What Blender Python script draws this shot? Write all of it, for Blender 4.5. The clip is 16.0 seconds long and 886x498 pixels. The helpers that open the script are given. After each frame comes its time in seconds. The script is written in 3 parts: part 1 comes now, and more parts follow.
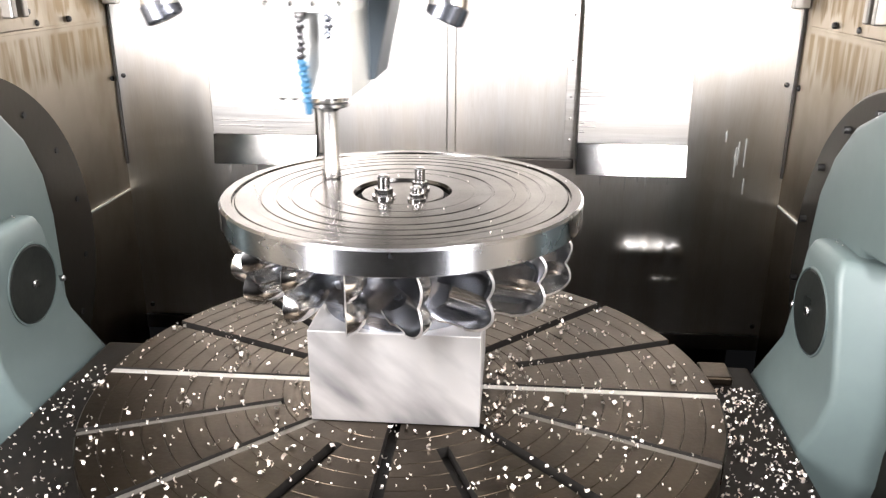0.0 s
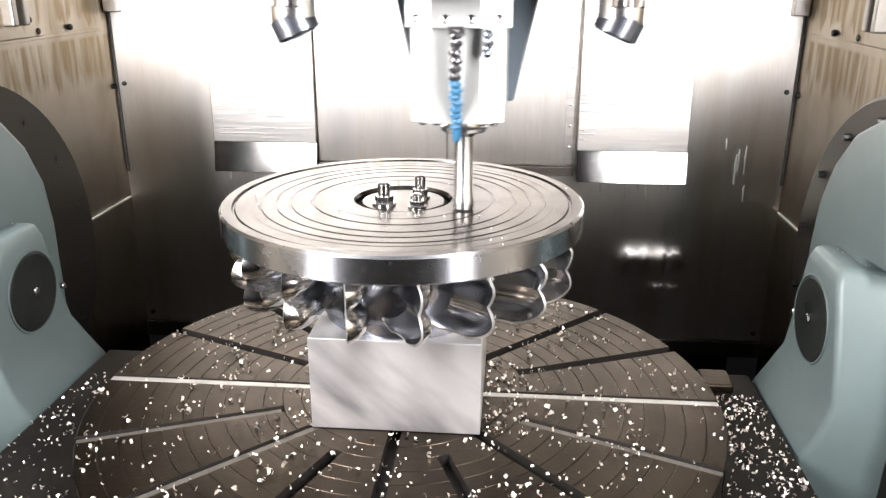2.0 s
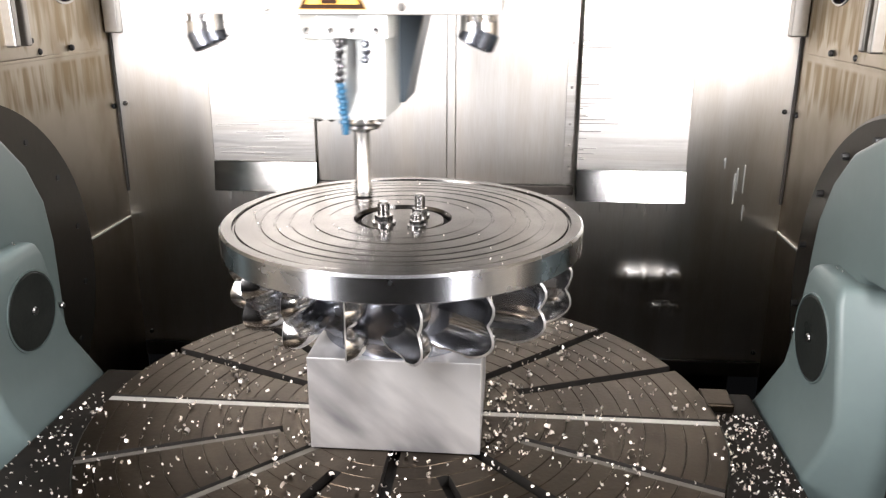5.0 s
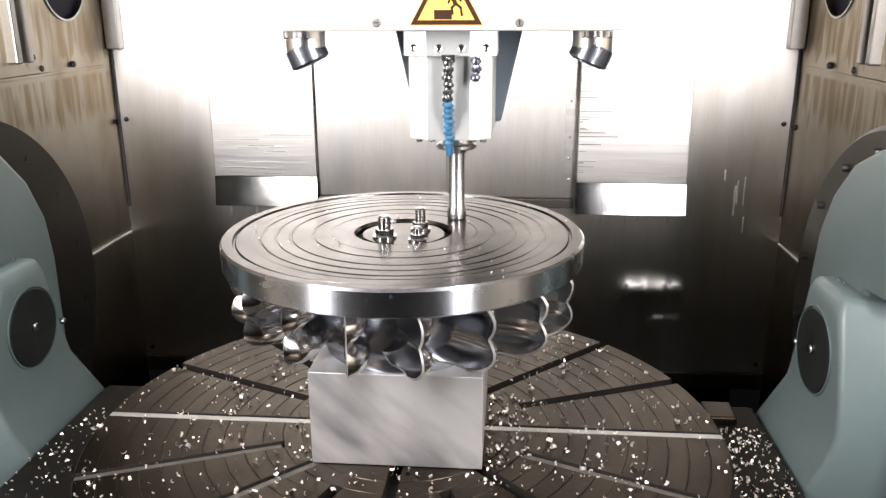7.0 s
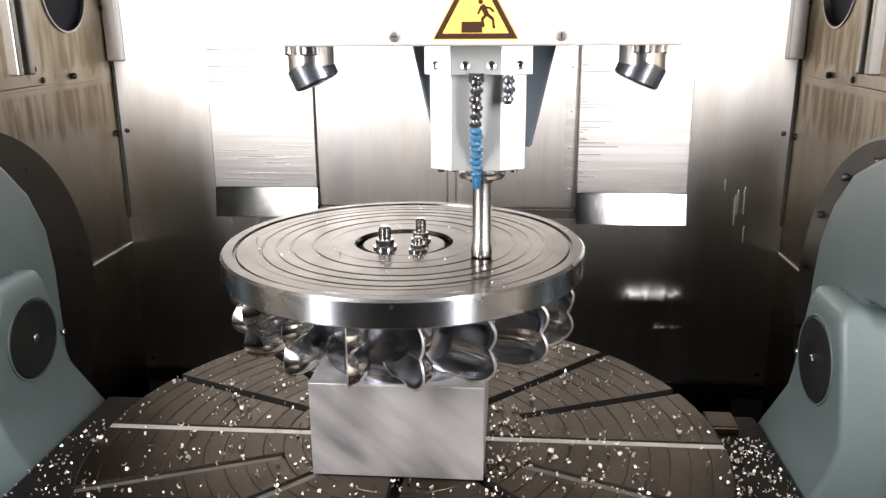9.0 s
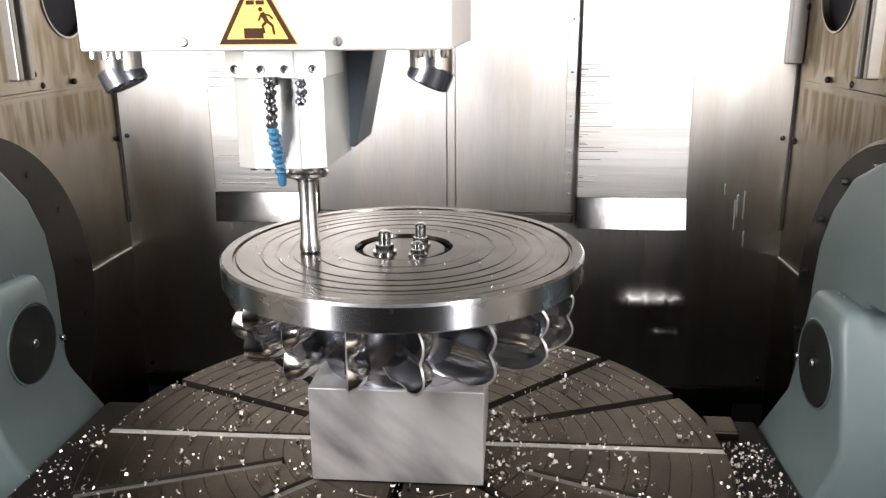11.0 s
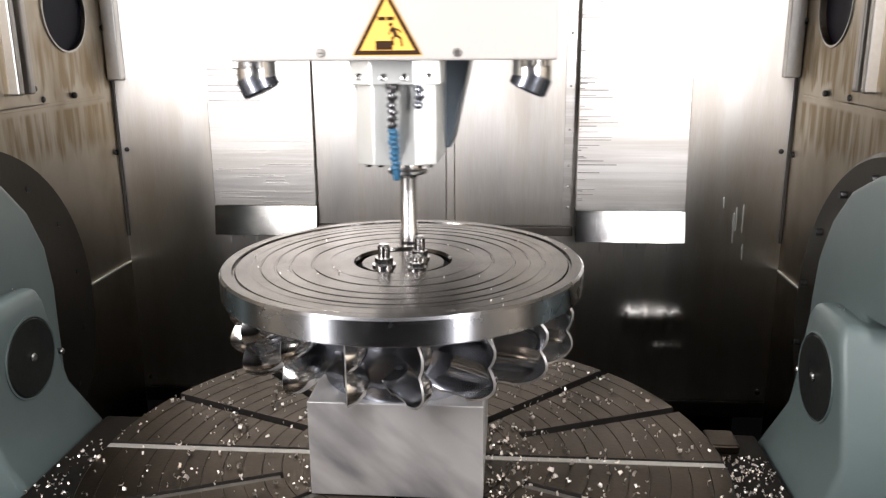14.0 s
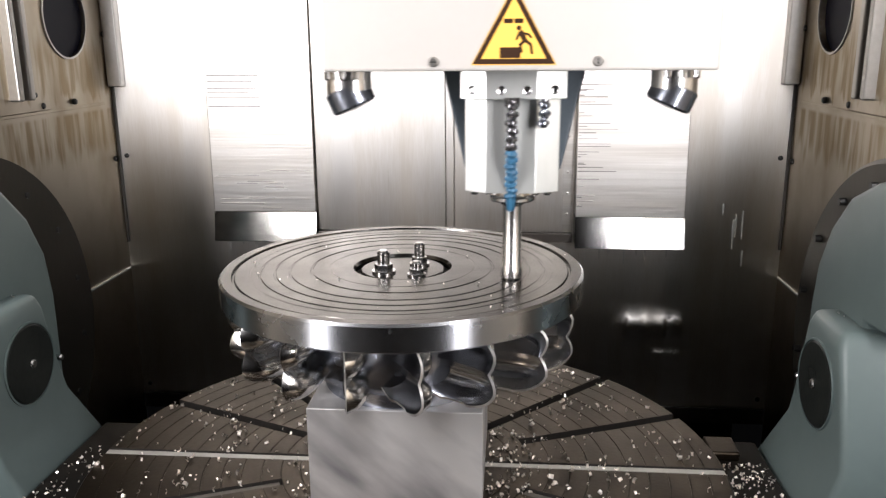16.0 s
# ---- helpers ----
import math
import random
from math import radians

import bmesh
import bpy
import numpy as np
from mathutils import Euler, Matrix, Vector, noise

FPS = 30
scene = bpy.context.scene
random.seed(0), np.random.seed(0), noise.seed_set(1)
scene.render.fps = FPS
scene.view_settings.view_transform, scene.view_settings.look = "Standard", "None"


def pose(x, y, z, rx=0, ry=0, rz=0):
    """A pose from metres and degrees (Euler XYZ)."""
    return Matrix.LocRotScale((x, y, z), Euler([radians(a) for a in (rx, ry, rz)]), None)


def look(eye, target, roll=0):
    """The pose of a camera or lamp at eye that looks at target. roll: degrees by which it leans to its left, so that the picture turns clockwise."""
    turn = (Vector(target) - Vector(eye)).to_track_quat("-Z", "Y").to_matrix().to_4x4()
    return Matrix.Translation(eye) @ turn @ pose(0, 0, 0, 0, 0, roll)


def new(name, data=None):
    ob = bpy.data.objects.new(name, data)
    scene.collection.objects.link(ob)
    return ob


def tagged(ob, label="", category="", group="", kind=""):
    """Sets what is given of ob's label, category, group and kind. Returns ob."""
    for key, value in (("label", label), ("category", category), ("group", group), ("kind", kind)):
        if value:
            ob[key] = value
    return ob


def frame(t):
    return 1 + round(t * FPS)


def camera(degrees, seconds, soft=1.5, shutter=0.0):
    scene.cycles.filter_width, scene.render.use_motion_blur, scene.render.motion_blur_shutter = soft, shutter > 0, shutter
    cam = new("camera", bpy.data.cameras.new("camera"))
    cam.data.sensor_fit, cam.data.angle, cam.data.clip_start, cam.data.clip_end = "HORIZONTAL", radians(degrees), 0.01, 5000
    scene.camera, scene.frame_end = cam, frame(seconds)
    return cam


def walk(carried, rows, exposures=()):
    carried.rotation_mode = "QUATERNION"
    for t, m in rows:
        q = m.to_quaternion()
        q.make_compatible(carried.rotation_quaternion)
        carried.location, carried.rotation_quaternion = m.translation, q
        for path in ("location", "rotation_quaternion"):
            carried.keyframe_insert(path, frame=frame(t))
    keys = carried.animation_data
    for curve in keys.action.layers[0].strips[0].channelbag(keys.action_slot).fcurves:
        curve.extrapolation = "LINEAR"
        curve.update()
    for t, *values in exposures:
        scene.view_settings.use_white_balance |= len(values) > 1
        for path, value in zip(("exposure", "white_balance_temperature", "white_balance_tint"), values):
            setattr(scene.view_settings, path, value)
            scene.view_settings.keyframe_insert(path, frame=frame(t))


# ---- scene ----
# Inside a five-axis milling machine. Origin: centre of the rotary table's top; x to the right, y towards the back wall.
EYE = (0.188, -1.384, 0.774)
cam = camera(57.57, 16.0, soft=1.35, shutter=0.35)
TILTS = [
    (0.0, 19.64, 4.78, 0.16), (0.5, 19.61, 4.79, 0.15), (1.0, 19.54, 4.78, 0.18), (1.5, 19.40, 4.83, 0.14),
    (2.0, 19.12, 4.81, 0.11), (2.5, 18.83, 4.81, 0.08), (3.0, 18.61, 4.78, 0.06), (3.1, 18.38, 4.76, 0.09),
    (3.3, 17.74, 4.72, 0.19), (3.5, 17.70, 4.71, 0.19), (4.0, 17.72, 4.74, 0.14), (6.5, 17.78, 4.85, -0.02),
    (6.7, 16.82, 4.84, -0.24), (7.0, 16.79, 4.84, -0.24), (7.5, 16.35, 4.82, -0.28), (8.0, 16.10, 4.81, -0.32),
    (8.5, 16.16, 4.87, -0.37), (9.0, 16.06, 4.87, -0.40), (11.5, 15.61, 4.86, -0.47), (12.0, 15.47, 4.87, -0.50),
    (12.5, 15.34, 4.84, -0.48), (13.0, 15.02, 4.84, -0.49), (13.5, 14.85, 4.81, -0.44), (14.0, 14.78, 4.79, -0.47),
    (14.5, 14.68, 4.79, -0.47), (15.0, 14.72, 4.79, -0.48), (15.5, 14.36, 4.76, -0.42), (16.0, 14.33, 4.76, -0.43),
]


def aim(tilt, turn, lean):
    """Camera pose from degrees below the horizon, to the left, and of roll."""
    ahead = Vector((-math.sin(radians(turn)) * math.cos(radians(tilt)), math.cos(radians(turn)) * math.cos(radians(tilt)), -math.sin(radians(tilt))))
    return look(EYE, Vector(EYE) + ahead, lean)


walk(cam, [(t, aim(a, b, c)) for t, a, b, c in TILTS], [(t, stops, 6400, 15) for t, stops in ((0.0, 0.08), (2.5, -0.19), (4.0, -0.37), (7.0, -0.67), (9.0, -0.85), (12.0, -1.0), (16.0, -1.27))])

# ---- light ----
world = bpy.data.worlds.new("hall")
scene.world = world
world.use_nodes = True
world.node_tree.nodes["Background"].inputs["Color"].default_value = (0.5, 0.52, 0.55, 1)
world.node_tree.nodes["Background"].inputs["Strength"].default_value = 0.008


def lamp(name, eye, target, sx, sy, power, colour=(1, 0.985, 0.965)):
    data = bpy.data.lights.new(name, "AREA")
    data.shape, data.size, data.size_y, data.energy, data.color = "RECTANGLE", sx, sy, power, colour
    ob = new(name, data)
    ob.matrix_world = look(eye, target)
    return ob


lamp("door_lamp_left", (-0.9, -1.13, 0.95), (-0.1, 0.5, 0.5), 0.12, 0.9, 84)
lamp("door_lamp_right", (0.9, -1.13, 0.95), (0.1, 0.5, 0.5), 0.12, 0.9, 53)
lamp("ceiling_lamp", (0, -0.4, 1.49), (0, -0.35, 0), 1.0, 0.12, 1.5)

# ---- materials ----
MATS = {}


def mat(name, colour, rough=0.5, metal=0.0, second=None, scale=6.0, amount=0.5, stretch=(1, 1, 1), bump=0.0, fine=90.0, rough_var=0.1,
        aniso=0.0, across=0.0, sheet=False, glow=0.0, vary=0.0):
    """A node material: two scales of noise mix the colours, roughness and relief; stretch draws the noise out into streaks."""
    if name in MATS:
        return MATS[name]
    m = bpy.data.materials.new(name)
    m.use_nodes = True
    nt = m.node_tree
    n, link = nt.nodes, nt.links
    b = n["Principled BSDF"]
    b.inputs["Base Color"].default_value = (*colour, 1)
    b.inputs["Roughness"].default_value, b.inputs["Metallic"].default_value = rough, metal
    coord = n.new("ShaderNodeTexCoord")
    mp = n.new("ShaderNodeMapping")
    mp.inputs["Scale"].default_value = stretch
    link.new(coord.outputs["Object"], mp.inputs["Vector"])

    def noise_at(s, detail=4):
        t = n.new("ShaderNodeTexNoise")
        t.inputs["Scale"].default_value, t.inputs["Detail"].default_value = s, detail
        link.new(mp.outputs["Vector"], t.inputs["Vector"])
        return t.outputs["Fac"]

    big, small = noise_at(scale), noise_at(fine)
    if second:
        mix = n.new("ShaderNodeMix")
        mix.data_type = "RGBA"
        ramp = n.new("ShaderNodeMapRange")
        ramp.inputs["From Min"].default_value, ramp.inputs["From Max"].default_value = 0.38, 0.68
        ramp.inputs["To Max"].default_value = amount
        add = n.new("ShaderNodeMath")
        add.operation = "MULTIPLY_ADD"
        add.inputs[1].default_value = 0.35
        link.new(small, add.inputs[0])
        sub = n.new("ShaderNodeMath")
        sub.inputs[1].default_value = -0.17
        link.new(big, sub.inputs[0])
        link.new(sub.outputs[0], add.inputs[2])
        link.new(add.outputs[0], ramp.inputs["Value"])
        link.new(ramp.outputs[0], mix.inputs["Factor"])
        mix.inputs["A"].default_value, mix.inputs["B"].default_value = (*colour, 1), (*second, 1)
        out = mix.outputs["Result"]
        if vary:
            info, hsv, rng = n.new("ShaderNodeObjectInfo"), n.new("ShaderNodeHueSaturation"), n.new("ShaderNodeMapRange")
            rng.inputs["To Min"].default_value, rng.inputs["To Max"].default_value = 1 - vary, 1 + vary
            link.new(info.outputs["Random"], rng.inputs["Value"])
            link.new(rng.outputs[0], hsv.inputs["Value"])
            link.new(out, hsv.inputs["Color"])
            out = hsv.outputs["Color"]
        link.new(out, b.inputs["Base Color"])
    if rough_var:
        rr = n.new("ShaderNodeMapRange")
        rr.inputs["To Min"].default_value, rr.inputs["To Max"].default_value = max(0.02, rough - rough_var), min(1, rough + rough_var)
        link.new(big, rr.inputs["Value"])
        link.new(rr.outputs[0], b.inputs["Roughness"])
    if bump:
        bp = n.new("ShaderNodeBump")
        bp.inputs["Strength"].default_value, bp.inputs["Distance"].default_value = bump, 0.002
        link.new(small, bp.inputs["Height"])
        link.new(bp.outputs["Normal"], b.inputs["Normal"])
    if aniso:
        b.inputs["Anisotropic"].default_value, b.inputs["Anisotropic Rotation"].default_value = aniso, across
        tan = n.new("ShaderNodeTangent")
        tan.direction_type, tan.axis = "RADIAL", "Z"
        link.new(tan.outputs[0], b.inputs["Tangent"])
    if sheet:
        # rolled sheet metal: a lobe with short tails
        gl = n.new("ShaderNodeBsdfAnisotropic")
        gl.distribution = "BECKMANN"
        for a, c in (("Base Color", "Color"), ("Roughness", "Roughness"), ("Normal", "Normal"), ("Tangent", "Tangent")):
            if b.inputs[a].is_linked:
                link.new(b.inputs[a].links[0].from_socket, gl.inputs[c])
            elif a in ("Base Color", "Roughness"):
                gl.inputs[c].default_value = b.inputs[a].default_value
        gl.inputs["Anisotropy"].default_value, gl.inputs["Rotation"].default_value = aniso, 0.25
        link.new(gl.outputs[0], n["Material Output"].inputs["Surface"])
    if glow:
        b.inputs["Emission Color"].default_value, b.inputs["Emission Strength"].default_value = (*colour, 1), glow
    MATS[name] = m
    return m


BACK = mat("brushed stainless sheet", (0.68, 0.67, 0.65), 0.42, 1.0, (0.52, 0.48, 0.42), 3, 0.6, (5, 5, 0.35), 0.03, 60, 0.05, aniso=0.25, sheet=True)
PANEL = mat("scratched stainless panel", (0.68, 0.67, 0.65), 0.41, 1.0, (0.42, 0.4, 0.37), 3, 0.75, (0.25, 1, 9), 0.14, 22, 0.09, aniso=0.2, sheet=True)
LIP = mat("stained lip sheet", (0.6, 0.6, 0.59), 0.185, 1.0, (0.28, 0.28, 0.28), 7, 0.8, (0.8, 1, 1.4), 0.08, 25, 0.05, sheet=True)
STREAK = mat("scrape and reflection streak", (0.22, 0.215, 0.21), 0.42, 1.0, (0.13, 0.125, 0.12), 9, 0.6)
# the shade behind the arms is put into the flange's near-black colour
FLANGE = mat("shaded flange steel", (0.065, 0.06, 0.05), 0.42, 1.0, (0.08, 0.07, 0.06), 5, 0.7, (1, 1, 0.6), 0.1)
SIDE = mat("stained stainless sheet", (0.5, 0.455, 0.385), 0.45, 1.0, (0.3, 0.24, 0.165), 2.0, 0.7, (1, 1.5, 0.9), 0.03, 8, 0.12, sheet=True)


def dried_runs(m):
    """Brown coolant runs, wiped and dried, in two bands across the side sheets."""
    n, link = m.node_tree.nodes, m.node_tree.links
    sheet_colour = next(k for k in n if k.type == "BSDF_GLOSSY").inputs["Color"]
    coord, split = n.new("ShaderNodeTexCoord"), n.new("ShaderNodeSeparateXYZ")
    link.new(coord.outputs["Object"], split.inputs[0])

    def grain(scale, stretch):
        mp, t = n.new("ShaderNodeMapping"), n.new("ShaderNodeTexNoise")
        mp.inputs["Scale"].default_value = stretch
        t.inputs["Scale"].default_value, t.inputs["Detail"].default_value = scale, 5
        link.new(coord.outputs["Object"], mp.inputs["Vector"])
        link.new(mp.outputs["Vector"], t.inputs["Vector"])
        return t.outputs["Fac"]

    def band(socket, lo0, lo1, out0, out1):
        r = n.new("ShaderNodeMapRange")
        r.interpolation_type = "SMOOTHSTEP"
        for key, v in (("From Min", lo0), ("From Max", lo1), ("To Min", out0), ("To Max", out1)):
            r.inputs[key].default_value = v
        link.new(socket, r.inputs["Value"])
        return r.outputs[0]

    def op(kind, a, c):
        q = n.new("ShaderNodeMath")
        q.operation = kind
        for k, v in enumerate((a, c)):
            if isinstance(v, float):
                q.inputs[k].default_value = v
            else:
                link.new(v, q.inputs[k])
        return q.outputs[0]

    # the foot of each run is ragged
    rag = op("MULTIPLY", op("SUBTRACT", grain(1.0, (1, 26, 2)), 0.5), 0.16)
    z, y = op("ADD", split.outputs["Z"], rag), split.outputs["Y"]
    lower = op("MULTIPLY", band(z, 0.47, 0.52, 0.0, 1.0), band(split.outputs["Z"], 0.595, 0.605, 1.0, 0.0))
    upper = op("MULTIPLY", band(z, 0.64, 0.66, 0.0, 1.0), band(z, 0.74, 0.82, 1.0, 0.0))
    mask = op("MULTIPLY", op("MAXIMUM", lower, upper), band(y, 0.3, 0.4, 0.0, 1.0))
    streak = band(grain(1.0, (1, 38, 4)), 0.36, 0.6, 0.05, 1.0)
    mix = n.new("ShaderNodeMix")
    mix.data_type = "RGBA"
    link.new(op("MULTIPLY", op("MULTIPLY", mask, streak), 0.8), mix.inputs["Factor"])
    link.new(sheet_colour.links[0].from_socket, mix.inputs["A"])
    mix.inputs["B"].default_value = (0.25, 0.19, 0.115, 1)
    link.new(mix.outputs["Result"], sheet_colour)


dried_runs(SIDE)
TRIM = mat("steel trim", (0.5, 0.49, 0.47), 0.35, 1.0, (0.36, 0.34, 0.31), 8, 0.5)
DARK = mat("dark oily steel", (0.035, 0.032, 0.03), 0.4, 0.3, (0.06, 0.05, 0.04), 5, 0.6, bump=0.2)
IRON = mat("oily cast iron", (0.036, 0.028, 0.02), 0.33, 0.95, (0.019, 0.015, 0.011), 9, 0.7, (1, 1, 1), 0.15, 120, 0.12, vary=0.08)
# slot walls: the shade inside the slots is put into this dark colour
SLOTM = mat("shaded slot wall", (0.022, 0.02, 0.018), 0.5, 0.4, (0.013, 0.012, 0.01), 12, 0.6)
STRIP = mat("slot cover strip", (0.42, 0.41, 0.39), 0.42, 0.6, (0.3, 0.29, 0.27), 14, 0.6)
# a darker colour for three of the strips
STRIPD = mat("darker slot strip", (0.13, 0.122, 0.11), 0.45, 0.6, (0.07, 0.064, 0.056), 14, 0.6)
SHANK = mat("bright shank steel", (0.74, 0.735, 0.73), 0.24, 1.0, (0.68, 0.675, 0.67), 12, 0.3, (1, 1, 0.2), rough_var=0.03)
# near-black, with the shade of slots, pan and recess in the colour
PLATE = mat("near-black plate", (0.005, 0.0045, 0.004), 0.5, 0.0, (0.011, 0.009, 0.007), 9, 0.7, bump=0.1)
NAVY = mat("porthole dark", (0.005, 0.005, 0.016), 0.5)
PAINT = mat("blue grey machine paint", (0.098, 0.131, 0.129), 0.42, 0.0, (0.078, 0.106, 0.106), 4, 0.5, bump=0.08, fine=40)
TURNED = mat("turned steel", (0.62, 0.645, 0.69), 0.27, 1.0, (0.53, 0.555, 0.6), 14, 0.5, (1, 1, 1), 0.0, 200, 0.03, aniso=1.0, across=0.25)
# far darker than bare steel, to offset the wall's bright reflection on the top
FACED = mat("darkened face milled steel", (0.11, 0.107, 0.104), 0.22, 1.0, (0.05, 0.049, 0.048), 16, 0.6, (1, 1, 1), 0.05, 160, 0.08)
POLISHED = mat("polished blade steel", (0.86, 0.855, 0.85), 0.15, 1.0, (0.66, 0.65, 0.64), 20, 0.5, bump=0.06, fine=70, rough_var=0.06)
GROUND = mat("ground steel block", (0.93, 0.92, 0.91), 0.46, 0.8, (0.27, 0.27, 0.28), 2.2, 1.0, (1.6, 1, 1.6), 0.03, 7, 0.14)
BOLT = mat("bright bolt steel", (0.6, 0.6, 0.6), 0.22, 1.0, (0.4, 0.4, 0.4), 60, 0.5)
BLACK = mat("black oxide", (0.02, 0.02, 0.02), 0.35, 0.4, (0.04, 0.04, 0.04), 40, 0.5)
CAPM = mat("dark bearing cap", (0.012, 0.014, 0.013), 0.3, 0.0, (0.024, 0.026, 0.024), 12, 0.6, bump=0.1)
# a slanting reflected swirl is painted into the block's colour
swirl = GROUND.node_tree.nodes["Mapping"]
swirl.vector_type = "TEXTURE"
swirl.inputs["Rotation"].default_value = (0, radians(40), 0)
swirl.inputs["Scale"].default_value = (1.1, 0.8, 0.34)
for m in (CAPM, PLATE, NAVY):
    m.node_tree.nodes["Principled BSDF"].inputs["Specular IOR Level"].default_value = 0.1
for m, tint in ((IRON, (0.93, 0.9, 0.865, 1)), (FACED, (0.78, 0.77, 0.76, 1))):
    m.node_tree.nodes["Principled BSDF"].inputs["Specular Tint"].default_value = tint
WHITE = mat("white enamel cover", (0.43, 0.415, 0.395), 0.45, 0.0, (0.4, 0.385, 0.365), 5, 0.5, bump=0.03)
YELLOW = mat("yellow label", (0.88, 0.5, 0.1), 0.5, 0.0, (0.84, 0.46, 0.09), 20, 0.4)
LABEL = mat("label black", (0.03, 0.013, 0.006), 0.7)
for m in (YELLOW, LABEL):
    m.node_tree.nodes["Principled BSDF"].inputs["Specular IOR Level"].default_value = 0.15
ALU = mat("machined aluminium", (0.74, 0.765, 0.75), 0.36, 0.78, (0.62, 0.645, 0.63), 10, 0.5, (1, 1, 0.3), 0.04, 90)
SLATE = mat("grey blue casting", (0.09, 0.115, 0.14), 0.4, 0.3, (0.07, 0.09, 0.11), 8, 0.5)
BLUE = mat("blue hose plastic", (0.028, 0.115, 0.21), 0.45, 0.0, (0.022, 0.09, 0.17), 40, 0.4)
CHIP = mat("bright metal chip", (0.97, 0.93, 0.88), 0.38, 0.9, (0.75, 0.6, 0.5), 30, 0.5)
CHROME = mat("dull chrome", (0.3, 0.32, 0.37), 0.25, 0.95, (0.22, 0.24, 0.28), 20, 0.5)
STEELH = mat("oiled hose steel", (0.16, 0.16, 0.17), 0.22, 0.9, (0.08, 0.08, 0.085), 60, 0.6)
EDGE = mat("ground cup edge", (0.8, 0.79, 0.78), 0.42, 0.95, (0.5, 0.49, 0.48), 40, 0.8)
LENS = mat("lamp lens", (0.1, 0.11, 0.13), 0.12, 0.2)


# ---- mesh helpers ----
def thing(name, label, category, group="", at=(0, 0, 0)):
    ob = new(name)
    ob.empty_display_size = 0.05
    ob.location = at
    return tagged(ob, label, category, group)


def part(name, bm, material, parent=None, label="", smooth=None):
    """Links a bmesh as one mesh object under a thing or part. smooth: degrees below which edges are shaded round."""
    bmesh.ops.recalc_face_normals(bm, faces=bm.faces)
    me = bpy.data.meshes.new(name)
    bm.to_mesh(me)
    bm.free()
    me.materials.append(material)
    if smooth:
        me.shade_smooth()
        me.set_sharp_from_angle(angle=radians(smooth))
    ob = new(name, me)
    if parent:
        ob.parent = parent
    if label:
        ob["label"] = label
    return ob


def setting(name, bm, material, label, smooth=None):
    return tagged(part(name, bm, material, None, "", smooth), label, name.split("_")[0], "", "structure")


def box(x0, x1, y0, y1, z0, z1, bevel=0.0, bm=None, seg=2):
    bm2 = bmesh.new()
    bmesh.ops.create_cube(bm2, size=1)
    for v in bm2.verts:
        v.co = Vector(((x0 + x1) / 2 + v.co.x * (x1 - x0), (y0 + y1) / 2 + v.co.y * (y1 - y0), (z0 + z1) / 2 + v.co.z * (z1 - z0)))
    if bevel:
        bmesh.ops.bevel(bm2, geom=bm2.edges[:], offset=bevel, segments=seg, affect="EDGES", profile=0.5)
    return merge(bm, bm2)


def merge(bm, bm2):
    if bm is None:
        return bm2
    me = bpy.data.meshes.new("tmp")
    bm2.to_mesh(me)
    bm2.free()
    bm.from_mesh(me)
    bpy.data.meshes.remove(me)
    return bm


def lathe(profile, steps=64, centre=(0, 0, 0), axis="Z", bm=None, closed=False):
    """Turns (r, h) points round an axis; ends on the axis where r is 0."""
    b = bmesh.new()
    rings = []
    for r, h in profile:
        if r < 1e-6:
            rings.append([b.verts.new((0, 0, h))])
        else:
            rings.append([b.verts.new((r * math.cos(2 * math.pi * i / steps), r * math.sin(2 * math.pi * i / steps), h)) for i in range(steps)])
    pairs = list(zip(rings, rings[1:])) + ([(rings[-1], rings[0])] if closed else [])
    for a, c in pairs:
        for i in range(steps):
            j = (i + 1) % steps
            vs = [a[i % len(a)], a[j % len(a)], c[j % len(c)], c[i % len(c)]]
            vs = list(dict.fromkeys(vs))
            if len(vs) > 2:
                b.faces.new(vs)
    m = {"Z": Matrix(), "X": Matrix.Rotation(radians(90), 4, "Y"), "Y": Matrix.Rotation(radians(-90), 4, "X")}[axis]
    b.transform(Matrix.Translation(centre) @ m)
    return merge(bm, b)


def prism(outline, a, b_, axis="X", bevel=0.0, bm=None):
    """Extrudes an outline between a and b_ along an axis: X takes (y, z), Y takes (x, z), Z takes (x, y)."""
    b = bmesh.new()
    put = {"X": lambda p, h: (h, p[0], p[1]), "Y": lambda p, h: (p[0], h, p[1]), "Z": lambda p, h: (p[0], p[1], h)}[axis]
    lo = [b.verts.new(put(p, a)) for p in outline]
    hi = [b.verts.new(put(p, b_)) for p in outline]
    n = len(outline)
    b.faces.new(lo), b.faces.new(hi[::-1])
    for i in range(n):
        b.faces.new([lo[i], lo[(i + 1) % n], hi[(i + 1) % n], hi[i]])
    bmesh.ops.recalc_face_normals(b, faces=b.faces)
    if bevel:
        bmesh.ops.bevel(b, geom=b.edges[:], offset=bevel, segments=3, affect="EDGES", profile=0.5)
    return merge(bm, b)


def hexagon(r, turn=0):
    return [(r * math.cos(turn + k * math.pi / 3), r * math.sin(turn + k * math.pi / 3)) for k in range(6)]


# ---- the enclosure ----
WX, WY, TOP, LOW = 0.957, 0.9, 1.52, -0.7
back = setting("wall_back", box(-WX - 0.05, WX + 0.05, WY, WY + 0.04, -0.34, TOP), BACK, "brushed stainless steel back wall of the machine")
